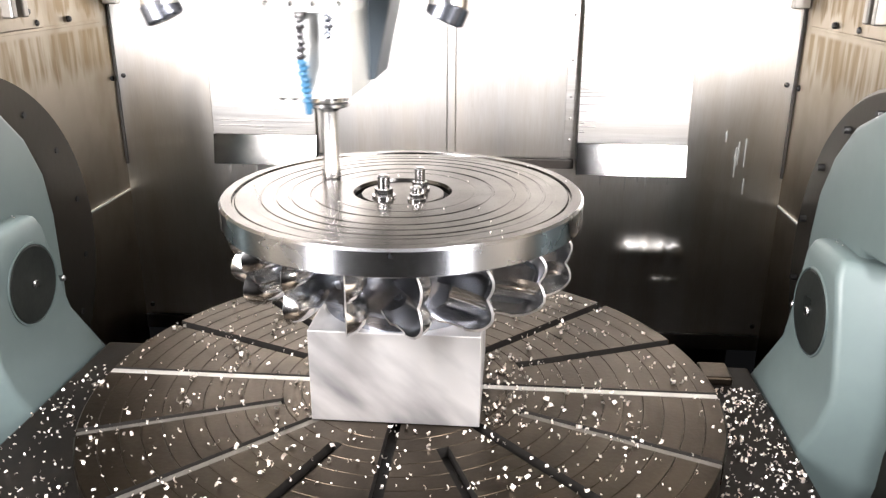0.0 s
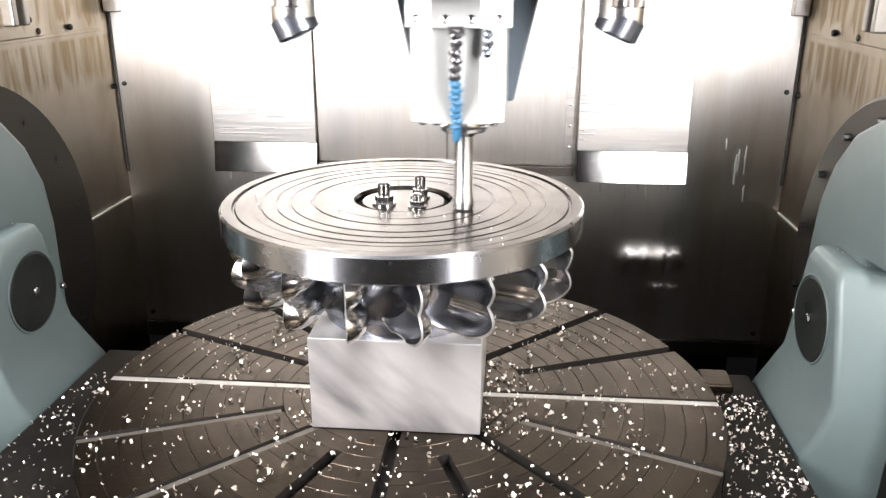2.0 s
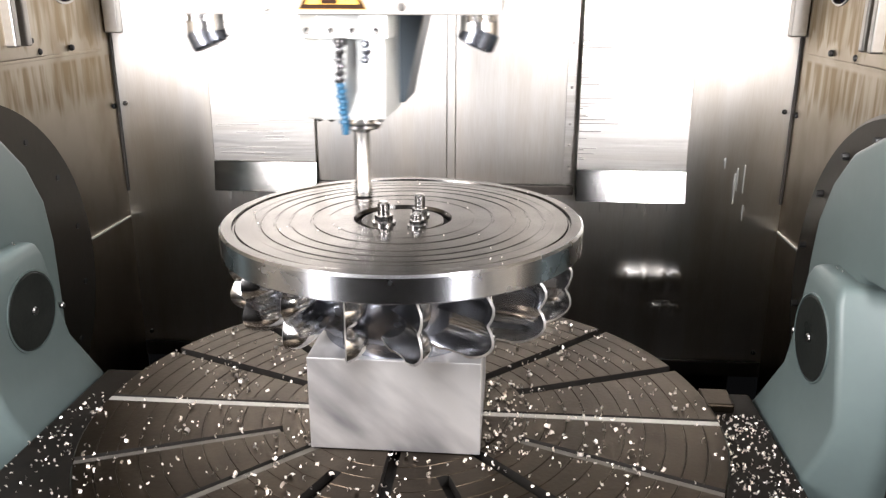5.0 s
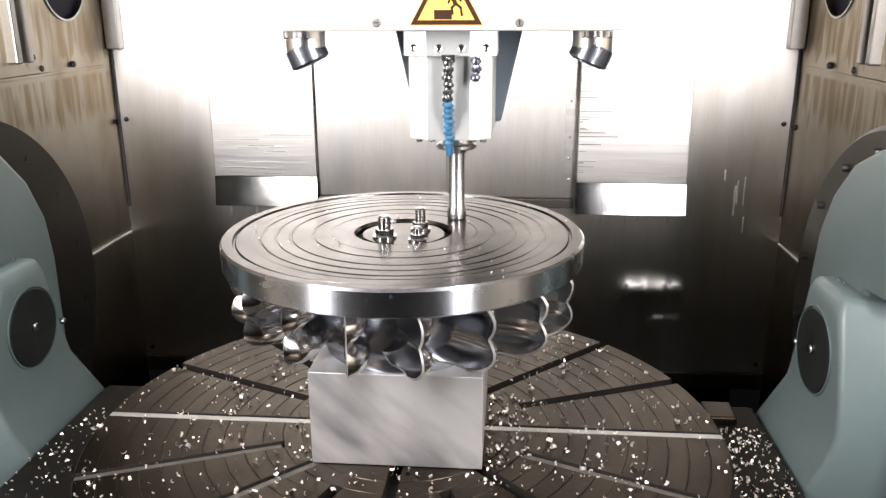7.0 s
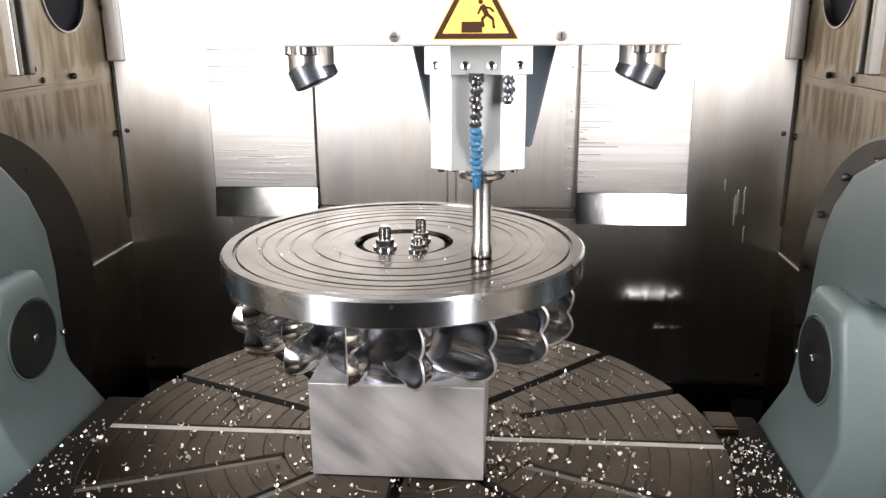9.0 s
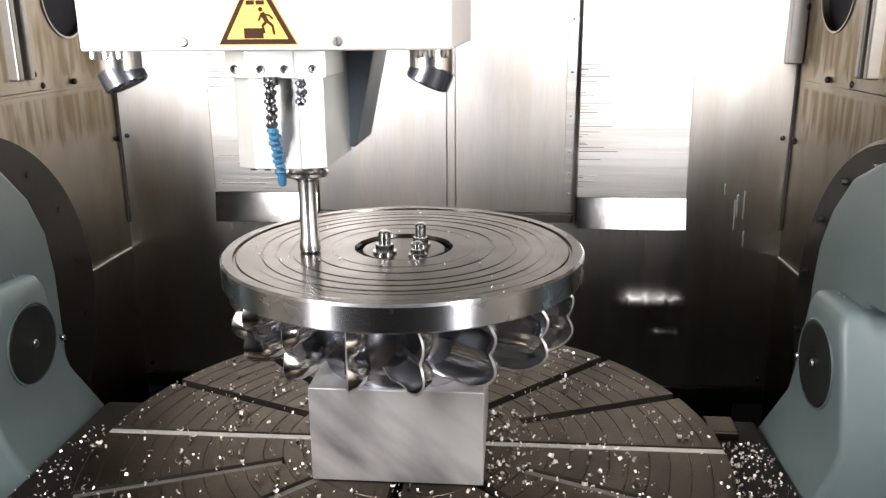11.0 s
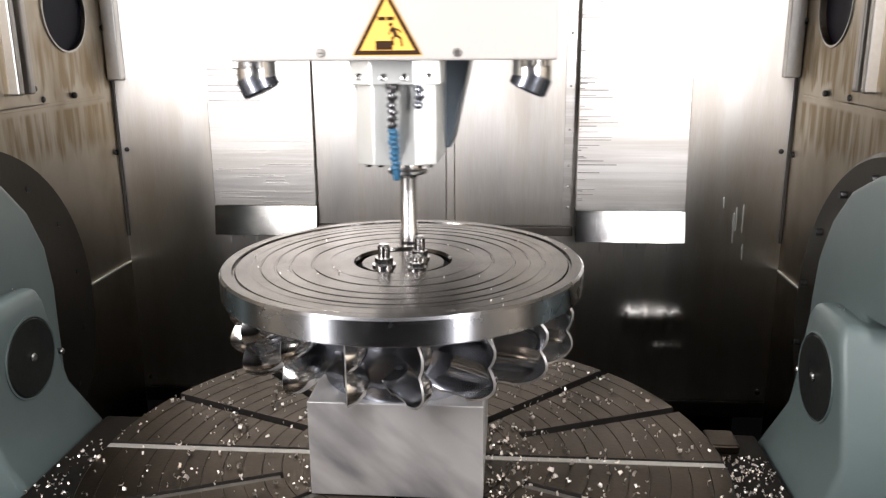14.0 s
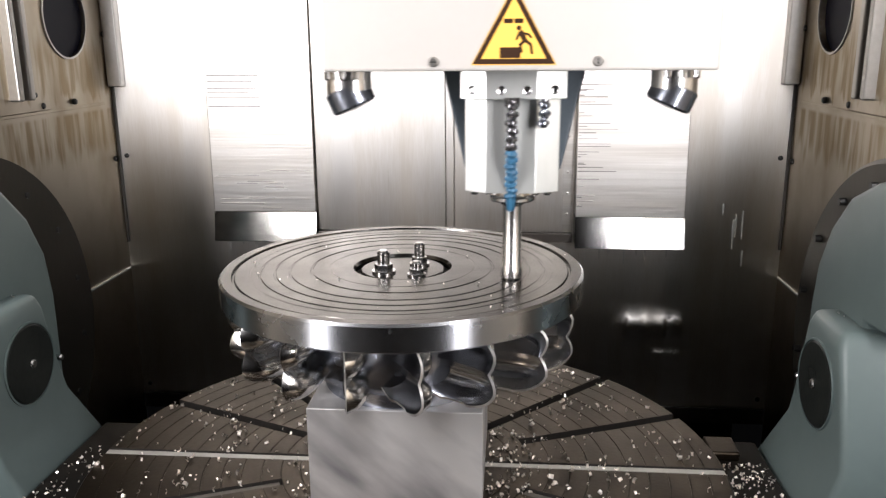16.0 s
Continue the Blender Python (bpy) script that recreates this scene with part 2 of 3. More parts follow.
# sheet panels on the back wall; the outer two stand proud and end in a tilted lip
for x0, x1, z0, z1, d in ((-0.3687, 0.0075, 0.245, TOP - 0.02, 0.008), (0.033, 0.370, 0.245, TOP - 0.02, 0.008)):
    part("panel", box(x0, x1, WY - d, WY - 0.0005, z0, z1, 0.002), BACK, back)
for x0, x1, d, e in ((-0.672, -0.369, 0.026, 0.014), (0.374, 0.674, 0.058, 0.018)):
    p = part("panel", prism([(WY - 0.001, 0.3), (WY - d, 0.3), (WY - 0.012, TOP - 0.02), (WY - 0.001, TOP - 0.02)], x0, x1, "X", 0.002), PANEL, back)
    part("lip", prism([(WY - 0.001, 0.2995), (WY - d, 0.2995), (WY - d - e, 0.215), (WY - d - e + 0.005, 0.213), (WY - 0.001, 0.235)], x0, x1, "X"), LIP, back)
part("strip", box(-0.366, 0.370, WY - 0.02, WY - 0.0005, 0.217, 0.243, 0.002), DARK, back)
part("seam_strip", box(0.0095, 0.031, WY - 0.0075, WY - 0.0005, 0.245, TOP - 0.02, 0.001), BACK, back)
part("edge_strip", box(0.34, 0.3685, WY - 0.0105, WY - 0.0082, 0.25, TOP - 0.02, 0.0006), PANEL, back)
for z in (0.3, 0.36, 0.42, 0.52, 0.64, 0.78):
    part("rivet", lathe([(0, -0.003), (0.003, -0.002), (0.004, 0)], 8, (0.354, WY - 0.0105, z), "Y"), TRIM, back)
for s in (-1, 1):
    part("corner_trim", box(s * 0.935 - 0.02, s * 0.935 + 0.02, WY - 0.03, WY - 0.0005, 0.66, TOP - 0.02, 0.003), TRIM, back)
    part("corner_bead", box(s * 0.953 - 0.003, s * 0.953 + 0.003, WY - 0.008, WY - 0.0005, 0.2, 0.66), DARK, back)
    for z in (0.46, -0.26, 0.8):
        part("rivet", lathe([(0, -0.004), (0.005, -0.003), (0.007, 0), (0.007, 0.004)], 10, (s * 0.933, WY - 0.004, z), "Y"), BLACK, back)


def side_wall(s):
    """A side wall with its porthole, upper panel, rails and light strip."""
    name = "wall_left" if s < 0 else "wall_right"
    hole_y, hole_z, hole_r, n = 0.685, 0.845, 0.1, 32
    b = bmesh.new()
    outer = [(-1.6, LOW), (WY, LOW), (WY, TOP), (-1.6, TOP)]
    ring = [(hole_y + hole_r * math.cos(2 * math.pi * k / n), hole_z + hole_r * math.sin(2 * math.pi * k / n)) for k in range(n)]
    for x in (s * WX, s * (WX + 0.03)):
        ov = [b.verts.new((x, y, z)) for y, z in outer]
        rv = [b.verts.new((x, y, z)) for y, z in ring]
        es = [b.edges.new((c[i], c[(i + 1) % len(c)])) for c in (ov, rv) for i in range(len(c))]
        bmesh.ops.triangle_fill(b, edges=es, use_beauty=True)
    b.verts.ensure_lookup_table()
    k = 4 + n
    for i in range(n):
        j = (i + 1) % n
        b.faces.new([b.verts[4 + i], b.verts[4 + j], b.verts[k + 4 + j], b.verts[k + 4 + i]])
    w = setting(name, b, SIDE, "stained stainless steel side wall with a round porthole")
    i = -s  # towards the room
    part("porthole_glass", lathe([(0, 0), (hole_r, 0), (hole_r, 0.006), (0, 0.006)], 32, (s * (WX + 0.014), hole_y, hole_z), "X"), NAVY, w, "dark porthole glass")
    part("porthole_ring", lathe([(hole_r, 0.0), (hole_r + 0.004, 0.0), (hole_r + 0.005, 0.002), (hole_r + 0.005, 0.006), (hole_r, 0.006)], 40, (s * WX - 0.003, hole_y, hole_z), "X", closed=True), TRIM, w, "thin steel ring", smooth=30)
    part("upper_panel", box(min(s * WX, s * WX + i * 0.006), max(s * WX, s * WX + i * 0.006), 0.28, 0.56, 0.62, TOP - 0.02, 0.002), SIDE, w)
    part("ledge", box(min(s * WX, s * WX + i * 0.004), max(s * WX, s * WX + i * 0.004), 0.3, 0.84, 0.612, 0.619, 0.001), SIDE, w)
    for y in (0.40, 0.445):
        part("rail", box(min(s * (WX - 0.002), s * (WX - 0.03)), max(s * (WX - 0.002), s * (WX - 0.03)), y, y + 0.022, 0.65, TOP - 0.02, 0.004), TRIM, w)
    part("light_strip", box(min(s * WX, s * (WX - 0.006)), max(s * WX, s * (WX - 0.006)), 0.2, 0.89, 0.118, 0.1235, 0.001), ALU, w, "bright aluminium edge strip")
    for y, z in ((0.53, 0.632), (0.68, 0.632), (0.5, 0.66)):
        part("rivet", lathe([(0, -0.004 * s), (0.006, -0.003 * s), (0.008, 0), (0.008, 0.006 * s)], 10, (s * (WX - 0.007), y, z), "X"), BLACK, w)
    return w


side_wall(-1)
side_wall(1)
# unseen floor, recess and front, made near-black to keep the back wall's reflections dark
setting("floor", box(-WX, WX, -1.6, 1.4, LOW - 0.05, LOW), PLATE, "near-black unseen pan under the table")
setting("wall_low", box(-WX, WX, 1.2, 1.25, LOW, -0.345), PLATE, "near-black wall in place of the shaded recess below the back wall")
setting("ceiling", box(-WX - 0.1, WX + 0.1, -1.7, WY + 0.1, TOP, TOP + 0.04), BACK, "steel roof of the machine")
setting("wall_front", box(-WX - 0.1, WX + 0.1, -1.7, -1.62, LOW, TOP), PLATE, "near-black unseen wall added behind the camera")

# reflected louvres drawn as dark lines, and wear on the back wall's outer panels
for z, w, h in ((0.752, 0.02, 0.002), (0.738, 0.03, 0.002), (0.722, 0.025, 0.002), (0.706, 0.04, 0.002), (0.688, 0.15, 0.004), (0.672, 0.13, 0.003), (0.653, 0.14, 0.003), (0.642, 0.12, 0.004), (0.627, 0.15, 0.003), (0.602, 0.15, 0.0035)):
    y = WY - 0.012 - 0.014 * (1.5 - z) / 1.2
    part("louvre_slit", box(-0.666, -0.666 + w, y - 0.003, y + 0.004, z, z + h), STREAK, back)
marks = random.Random(3)
b = bmesh.new()
for k in range(50):
    z, w = marks.uniform(0.31, 0.9), marks.choice((0.012, 0.02, 0.05, 0.09)) * marks.uniform(0.6, 1.2)
    y = WY - 0.012 - 0.046 * (1.5 - z) / 1.2
    box(0.376, 0.376 + w, y - 0.0035, y + 0.004, z, z + marks.uniform(0.0008, 0.0025), 0, b)
for k in range(14):
    z, x = marks.uniform(0.31, 0.43), marks.uniform(-0.66, -0.48)
    y = WY - 0.012 - 0.014 * (1.5 - z) / 1.2
    box(x, x + marks.uniform(0.04, 0.13), y - 0.003, y + 0.004, z, z + marks.uniform(0.0008, 0.002), 0, b)
tagged(part("wear_marks", b, STREAK, back), kind="stuff")
for s in (-1, 1):
    for z in (0.455, 0.805):
        part("rivet", lathe([(0, -0.004), (0.006, -0.003), (0.008, 0), (0.008, 0.004)], 10, (s * (WX - 0.003), WY - 0.03, z), "X"), BLACK, back)

# dried runs under the right-hand lip and small drips under the left-hand one
for x, z0, w in ((0.45, 0.165, 0.003), (0.475, 0.185, 0.004), (0.52, 0.15, 0.003), (0.555, 0.178, 0.005), (0.58, 0.16, 0.003), (0.605, 0.19, 0.004), (0.64, 0.17, 0.003), (-0.64, 0.18, 0.006), (-0.6, 0.195, 0.004), (-0.56, 0.185, 0.006)):
    part("run", prism([(x - w, 0.212), (x + w, 0.212), (x + 0.4 * w, z0), (x - 0.4 * w, z0 + 0.004)], WY - 0.002, WY - 0.0004, "Y"), TRIM, back)
# pale dried runs on the right-hand and middle sheets
for x, z0, z1, w in ((0.822, 0.2, 0.285, 0.0032), (0.828, 0.235, 0.3, 0.002), (0.852, 0.15, 0.195, 0.002), (0.79, 0.3, 0.33, 0.002), (0.846, 0.23, 0.31, 0.0015)):
    part("run", prism([(x - 0.3 * w, z0), (x + 0.3 * w, z0), (x + w, z0 + 0.7 * (z1 - z0)), (x + 0.5 * w, z1), (x - 0.5 * w, z1), (x - w, z0 + 0.7 * (z1 - z0))], WY - 0.0052, WY - 0.0003, "Y"), ALU, back)
for x, z0, z1, w in ((0.105, 0.34, 0.4, 0.006), (0.13, 0.352, 0.41, 0.005), (0.16, 0.375, 0.415, 0.004), (0.075, 0.37, 0.42, 0.004), (0.2, 0.38, 0.42, 0.005), (-0.08, 0.38, 0.42, 0.005), (-0.16, 0.36, 0.42, 0.004), (-0.24, 0.37, 0.41, 0.005)):
    part("run", prism([(x - 0.3 * w, z0), (x + 0.3 * w, z0), (x + w, z0 + 0.3 * (z1 - z0)), (x + 0.4 * w, z1), (x - 0.4 * w, z1), (x - w, z0 + 0.3 * (z1 - z0))], WY - 0.0092, WY - 0.0076, "Y"), BACK, back)
# bulges added below the right-hand lip to catch light as a reflected patch
for x0, x1, z0, tall, deep in ((0.485, 0.735, -0.036, 0.036, 0.0095), (0.6, 0.715, -0.127, 0.018, 0.0036)):
    b, rows = bmesh.new(), []
    for j in range(29):
        z = z0 + tall * 3.2 * (j / 14 - 1)
        row = []
        for i in range(41):
            u = i / 40
            edge = min(1, 3.5 * u, 3.5 * (1 - u))
            edge = edge * edge * (3 - 2 * edge)
            swell = math.exp(-((z - z0) / tall) ** 2) * (1 + 0.14 * math.sin(34 * u) + 0.08 * math.sin(61 * u + 1))
            row.append(b.verts.new((x0 + (x1 - x0) * u, WY - 0.0004 - deep * edge * swell, z)))
        rows.append(row)
    for r0, r1 in zip(rows, rows[1:]):
        for i in range(40):
            b.faces.new([r0[i], r0[i + 1], r1[i + 1], r1[i]])
    part("dent", b, BACK, back, "shallow bulge added to the sheet to catch light", smooth=60)
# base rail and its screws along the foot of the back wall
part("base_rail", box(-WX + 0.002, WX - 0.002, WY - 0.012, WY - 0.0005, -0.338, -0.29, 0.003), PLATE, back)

# ---- table, arms, work ----
DISC_Z, DISC_R, TABLE_R = 0.387, 0.32, 0.597
table = thing("rotary_table", "round oily iron rotary table with sixteen slots", "machine table")
SLOT = 0.023
GROOVES = [0.2 + 0.036 * k for k in range(11)]


def table_sector(k):
    """One wedge of the table top between two slots, with shallow turned grooves."""
    a0, a1 = (k) * math.pi / 8, (k + 1) * math.pi / 8
    rs = [0.12]
    for g in GROOVES:
        rs += [g - 0.0012, g - 0.0005, g + 0.0005, g + 0.0012]
    rs += [TABLE_R - 0.003, TABLE_R]
    rs = sorted(r for r in rs if r <= TABLE_R)
    b = bmesh.new()
    cols = 7
    grid = []
    for r in rs:
        z = -0.0011 if any(abs(r - g) < 0.0008 for g in GROOVES) else 0.0
        if r >= TABLE_R:
            z = -0.003
        row = []
        for i in range(cols + 1):
            m0 = math.asin(min(1, SLOT / 2 / r))
            long0, long1 = k % 2 == 0, k % 2 == 1
            e0 = m0 if (long0 or r > 0.235) else 0.0
            e1 = m0 if (long1 or r > 0.235) else 0.0
            a = a0 + e0 + (a1 - a0 - e0 - e1) * i / cols
            row.append(b.verts.new((r * math.cos(a), r * math.sin(a), z)))
        grid.append(row)
    for r0, r1 in zip(grid, grid[1:]):
        for i in range(cols):
            b.faces.new([r0[i], r1[i], r1[i + 1], r0[i + 1]])
    rim = [e for e in b.edges if e.is_boundary]
    ext = bmesh.ops.extrude_edge_only(b, edges=rim)
    for v in ext["geom"]:
        if isinstance(v, bmesh.types.BMVert):
            v.co.z = -0.0455
    ob = part("sector", b, IRON, table)
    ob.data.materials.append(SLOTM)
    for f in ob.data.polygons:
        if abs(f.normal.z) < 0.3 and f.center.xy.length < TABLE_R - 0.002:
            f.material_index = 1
    return ob


for k in range(16):
    table_sector(k)
part("body", lathe([(0, -0.045), (TABLE_R - 0.002, -0.045), (TABLE_R - 0.002, -0.0495), (0, -0.0495)], 96), DARK, table)
for k in range(16):
    r0 = 0.12 if k % 2 == 0 else 0.235
    # near-black floor, with the slot's shade in its colour
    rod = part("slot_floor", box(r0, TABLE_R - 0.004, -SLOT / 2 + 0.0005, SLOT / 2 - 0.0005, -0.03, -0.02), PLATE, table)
    rod.rotation_euler = (0, 0, k * math.pi / 8)
    if k in (0, 8, 9, 10, 15):
        strip = part("slot_cover", box(r0 + 0.005, TABLE_R - 0.002, -0.0078, 0.0078, -0.0195, -0.0015 if k in (0, 8) else -0.004, 0.0015), STRIP if k in (0, 8) else STRIPD, table, "pale slot cover strip")
        strip.rotation_euler = (0, 0, k * math.pi / 8)

cradle = thing("cradle", "dark cradle plate between two painted trunnion arms", "machine cradle")
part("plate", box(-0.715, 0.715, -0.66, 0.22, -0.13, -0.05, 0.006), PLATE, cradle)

part("back_beam", box(-0.7, 0.7, 0.2205, 0.26, -0.2, -0.1, 0.006), TRIM, cradle)
part("end_lug", box(0.6, 0.66, 0.13, 0.2, -0.0495, -0.03, 0.004), IRON, cradle)


def arm(s):
    """A painted trunnion arm with its round bearing cap and the round housing behind it."""
    a = thing("trunnion_arm", "blue-grey painted trunnion arm with a dark round bearing cap", "machine arm", "trunnion arms")
    b = bmesh.new()
    rings = []
    # height, inner face, back edge, front edge, front edge at the wall side
    for z, x, yb, yf, yo in ((-0.2, 0.69, 0.25, -0.03, -0.14), (-0.1, 0.712, 0.243, -0.07, -0.15), (0.0, 0.738, 0.193, -0.105, -0.155), (0.062, 0.752, 0.16, -0.112, -0.155),
                             (0.12, 0.752, 0.14, -0.1, -0.15), (0.2, 0.752, 0.12, -0.075, -0.13), (0.262, 0.752, 0.105, -0.052, -0.115), (0.292, 0.76, 0.095, -0.035, -0.1)):
        rings.append([b.verts.new((s * x, yb, z)), b.verts.new((s * x, yf, z)), b.verts.new((s * 0.92, yo, z)), b.verts.new((s * 0.93, yb, z))])
    for r0, r1 in zip(rings, rings[1:]):
        for i in range(4):
            b.faces.new([r0[i], r0[(i + 1) % 4], r1[(i + 1) % 4], r1[i]])
    b.faces.new(rings[0]), b.faces.new(rings[-1][::-1])
    bmesh.ops.recalc_face_normals(b, faces=b.faces)
    sharp = [e for e in b.edges if e.calc_face_angle(0) > 0.5]
    bmesh.ops.bevel(b, geom=sharp, offset=0.012, segments=4, affect="EDGES", profile=0.5)
    part("body", b, PAINT, a, smooth=40)
    cap = part("bearing_cap", lathe([(0, 0), (0.076, 0), (0.08, 0.003), (0.08, 0.02)], 48, (s * 0.7485, 0.035, 0.165), "X") if s > 0 else lathe([(0, 0.02), (0.076, 0.02), (0.08, 0.017), (0.08, 0)], 48, (s * 0.7485 - 0.02, 0.035, 0.165), "X"), CAPM, a, "dark round bearing cap", smooth=30)
    part("rim", lathe([(0.0805, 0), (0.083, 0.0), (0.0845, 0.003), (0.0845, 0.012), (0.0805, 0.012)], 48, (0.749 if s > 0 else -0.761, 0.035, 0.165), "X", closed=True), PAINT, a, smooth=30)
    part("bolt", lathe([(0, -0.006 * s), (0.007, -0.006 * s), (0.009, -0.003 * s), (0.009, 0.006 * s), (0, 0.006 * s)], 12, (s * 0.7485, 0.035, 0.165), "X"), BOLT, cap)
    part("stop_bolt", lathe([(0, -0.012), (0.005, -0.012), (0.007, -0.009), (0.007, 0.02)], 10, (s * 0.775, 0.165, 0.125), "X") if s > 0 else lathe([(0.007, -0.02), (0.007, 0.009), (0.005, 0.012), (0, 0.012)], 10, (s * 0.775, 0.165, 0.125), "X"), BOLT, a)
    for y in (0.0, 0.03):
        part("bolt", lathe([(0.008, 0), (0.008, 0.008), (0, 0.008)], 6, (s * 0.83, y, 0.292)), BOLT, a)
    # housing behind the arm and the big round flange on the wall
    hump = [(0.225, -0.1), (0.23, 0.25), (0.215, 0.345), (0.17, 0.43), (0.1, 0.5), (0.0, 0.545), (-0.12, 0.56), (-0.125, 0.31), (-0.02, 0.3), (-0.02, -0.2), (0.2, -0.2)]
    part("housing", prism(hump, s * 0.8, s * 0.94, "X", 0.012), PAINT, a, smooth=40)
    part("flange", lathe([(0.0, -0.04), (0.4, -0.04), (0.41, -0.03), (0.41, 0.05), (0, 0.05)], 96, (s * 0.89, 0.04, 0.165), "X"), FLANGE, a, "round steel flange with shade in its colour", smooth=30)
    for k in range(16):
        t = k * math.pi / 8 + 0.2
        part("flange_bolt", lathe([(0, -0.008 * s), (0.007, -0.008 * s), (0.008, 0), (0.008, 0.01 * s)], 8, (s * 0.845, 0.04 + 0.36 * math.cos(t), 0.165 + 0.36 * math.sin(t)), "X"), BLACK, a)
    return a


arm(-1)
arm(1)

# the square fixture under the work
block = thing("fixture_block", "bright ground steel square block bolted on the table", "fixture")
part("body", box(-0.15, 0.15, -0.15, 0.15, 0.0005, 0.176, 0.0015), GROUND, block)

# the workpiece: a turned disc with a ring of double cups below
work = thing("impeller", "bright machined steel runner with polished double-cup buckets", "workpiece")
face = [(0.085, -0.006), (0.088, 0.0)]
for g, d in ((0.13, 0.0004), (0.162, 0.001), (0.2, 0.0009), (0.226, 0.0009), (0.252, 0.0009), (0.27, 0.0004)):
    face += [(g - 0.0036, 0.0), (g - 0.0022, -d), (g + 0.0008, -d), (g + 0.0016, 0.0)]
face += [(0.2925, 0.0), (0.2945, -0.003), (0.2975, -0.003), (0.299, 0.002), (0.316, 0.002)]
face = [(r, DISC_Z + h) for r, h in face]
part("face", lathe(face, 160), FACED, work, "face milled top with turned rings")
part("rim", lathe([(0.316, DISC_Z + 0.002), (0.32, DISC_Z - 0.002), (0.32, DISC_Z - 0.04), (0.317, DISC_Z - 0.043), (0.1, DISC_Z - 0.043)], 160), TURNED, work, smooth=20)
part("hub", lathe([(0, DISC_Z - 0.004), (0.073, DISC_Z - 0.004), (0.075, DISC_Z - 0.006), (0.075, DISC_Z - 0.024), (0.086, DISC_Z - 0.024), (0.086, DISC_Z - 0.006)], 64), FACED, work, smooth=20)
part("groove", lathe([(0.0752, DISC_Z - 0.014), (0.0858, DISC_Z - 0.014)], 64), BLACK, work)
# dark and widened at its foot, in place of shade on the block's top
part("core", lathe([(0.2, DISC_Z - 0.043), (0.198, DISC_Z - 0.1), (0.19, DISC_Z - 0.15), (0.17, DISC_Z - 0.175), (0.148, DISC_Z - 0.185), (0.146, 0.1765), (0, 0.1765)], 96), CHROME, work, "dark hub widened to stand in for shade on the block top", smooth=30)


BUCKETS, MID_Z = 17, DISC_Z - 0.099


def bucket(k):
    """A double cup with a ridge between its halves and a notch in its outer lip; the mouth faces clockwise and a little outwards."""
    b = bmesh.new()
    nu, nv = 14, 9
    half_len, half_wide, deep, notch = 0.085, 0.064, 0.038, 0.016
    t0 = radians(-90 + 5) + 2 * math.pi * k / BUCKETS
    out = Vector((math.cos(t0), math.sin(t0), 0))
    along = Vector((math.cos(t0 + radians(30)), math.sin(t0 + radians(30)), 0))
    mouth = Vector((along.y, -along.x, 0))
    c = out * 0.237
    for side in (-1, 1):
        g = []
        for i in range(nu + 1):
            u = 2 * i / nu - 1
            u = math.copysign(abs(u) ** 0.8, u)
            row = []
            for j in range(nv + 1):
                q = math.sin(math.pi / 2 * j / nv) * 0.985
                reach = half_len * (1 - q ** 2.6) ** (1 / 2.6)
                x = u * reach
                if u > 0:
                    x -= notch * max(0, 1 - q / 0.55) ** 1.5 * u
                d = deep * max(0.0, 1 - abs(u) ** 2.6) ** 0.6 * max(0.0, math.sin(math.pi * min(1, 0.06 + q * 0.94))) ** 0.65
                p = c + along * x - mouth * d
                row.append(b.verts.new((p.x, p.y, MID_Z + side * half_wide * q)))
            g.append(row)
        for r0, r1 in zip(g, g[1:]):
            for j in range(nv):
                b.faces.new([r0[j], r1[j], r1[j + 1], r0[j + 1]])
    bmesh.ops.remove_doubles(b, verts=b.verts[:], dist=0.0002)
    ob = part("bucket", b, POLISHED, work, smooth=50)
    mod = ob.modifiers.new("thick", "SOLIDIFY")
    mod.thickness, mod.offset = 0.0042, 0
    ob.data.materials.append(EDGE)
    mod.material_offset_rim = 1
    split = ob.modifiers.new("sharp", "EDGE_SPLIT")
    split.split_angle = radians(50)
    return ob


for k in range(BUCKETS):
    bucket(k)
for k in (-1, 1):
    m = part("engraved_mark", box(-0.0012, 0.0012, -0.3204, -0.3188, DISC_Z - 0.022, DISC_Z - 0.014), SHANK, work)
    m.rotation_euler = (0, 0, radians(-2.6 + 0.5 * k))
# socket screws and studs in the hub
for x, y, r, h in ((-0.03, -0.028, 0.011, 0.04), (0.028, 0.024, 0.0095, 0.042), (0.03, -0.045, 0.0085, 0.026)):
    t = thing("clamp_bolt", "bright steel clamp bolt standing in the hub", "bolt", "hub bolts", (x, y, DISC_Z - 0.004))
    part("washer", lathe([(0, 0), (r * 1.9, 0), (r * 1.9, 0.004), (0, 0.004)], 24), BOLT, t, smooth=30)
    part("nut", prism(hexagon(r * 1.5), 0.004, min(0.016, 0.5 * h), "Z", 0.001), BOLT, t)
    part("stud", lathe([(r, 0.004), (r, h - 0.003), (r - 0.003, h), (0, h)], 16), BOLT, t, smooth=30)

# ---- spindle head ----
# built about the tool's lower end; x right, y back, z up
head = thing("spindle_head", "white enamelled spindle head with warning label and end mill", "spindle head", "", (0, 0, DISC_Z))
part("tool_shank", lathe([(0, 0.001), (0.0165, 0.001), (0.018, 0.003), (0.018, 0.016), (0.0172, 0.018), (0.0172, 0.022), (0.0155, 0.025), (0.0155, 0.13)], 40), SHANK, head, "bright steel end mill shank", smooth=30)
part("collar", lathe([(0.0155, 0.126), (0.0195, 0.128), (0.021, 0.132), (0.036, 0.135), (0.038, 0.137), (0.038, 0.142), (0.03, 0.144), (0.027, 0.15), (0.027, 0.162), (0.034, 0.165), (0.034, 0.18), (0, 0.18)], 40), SHANK, head, "turned tool holder", smooth=30)
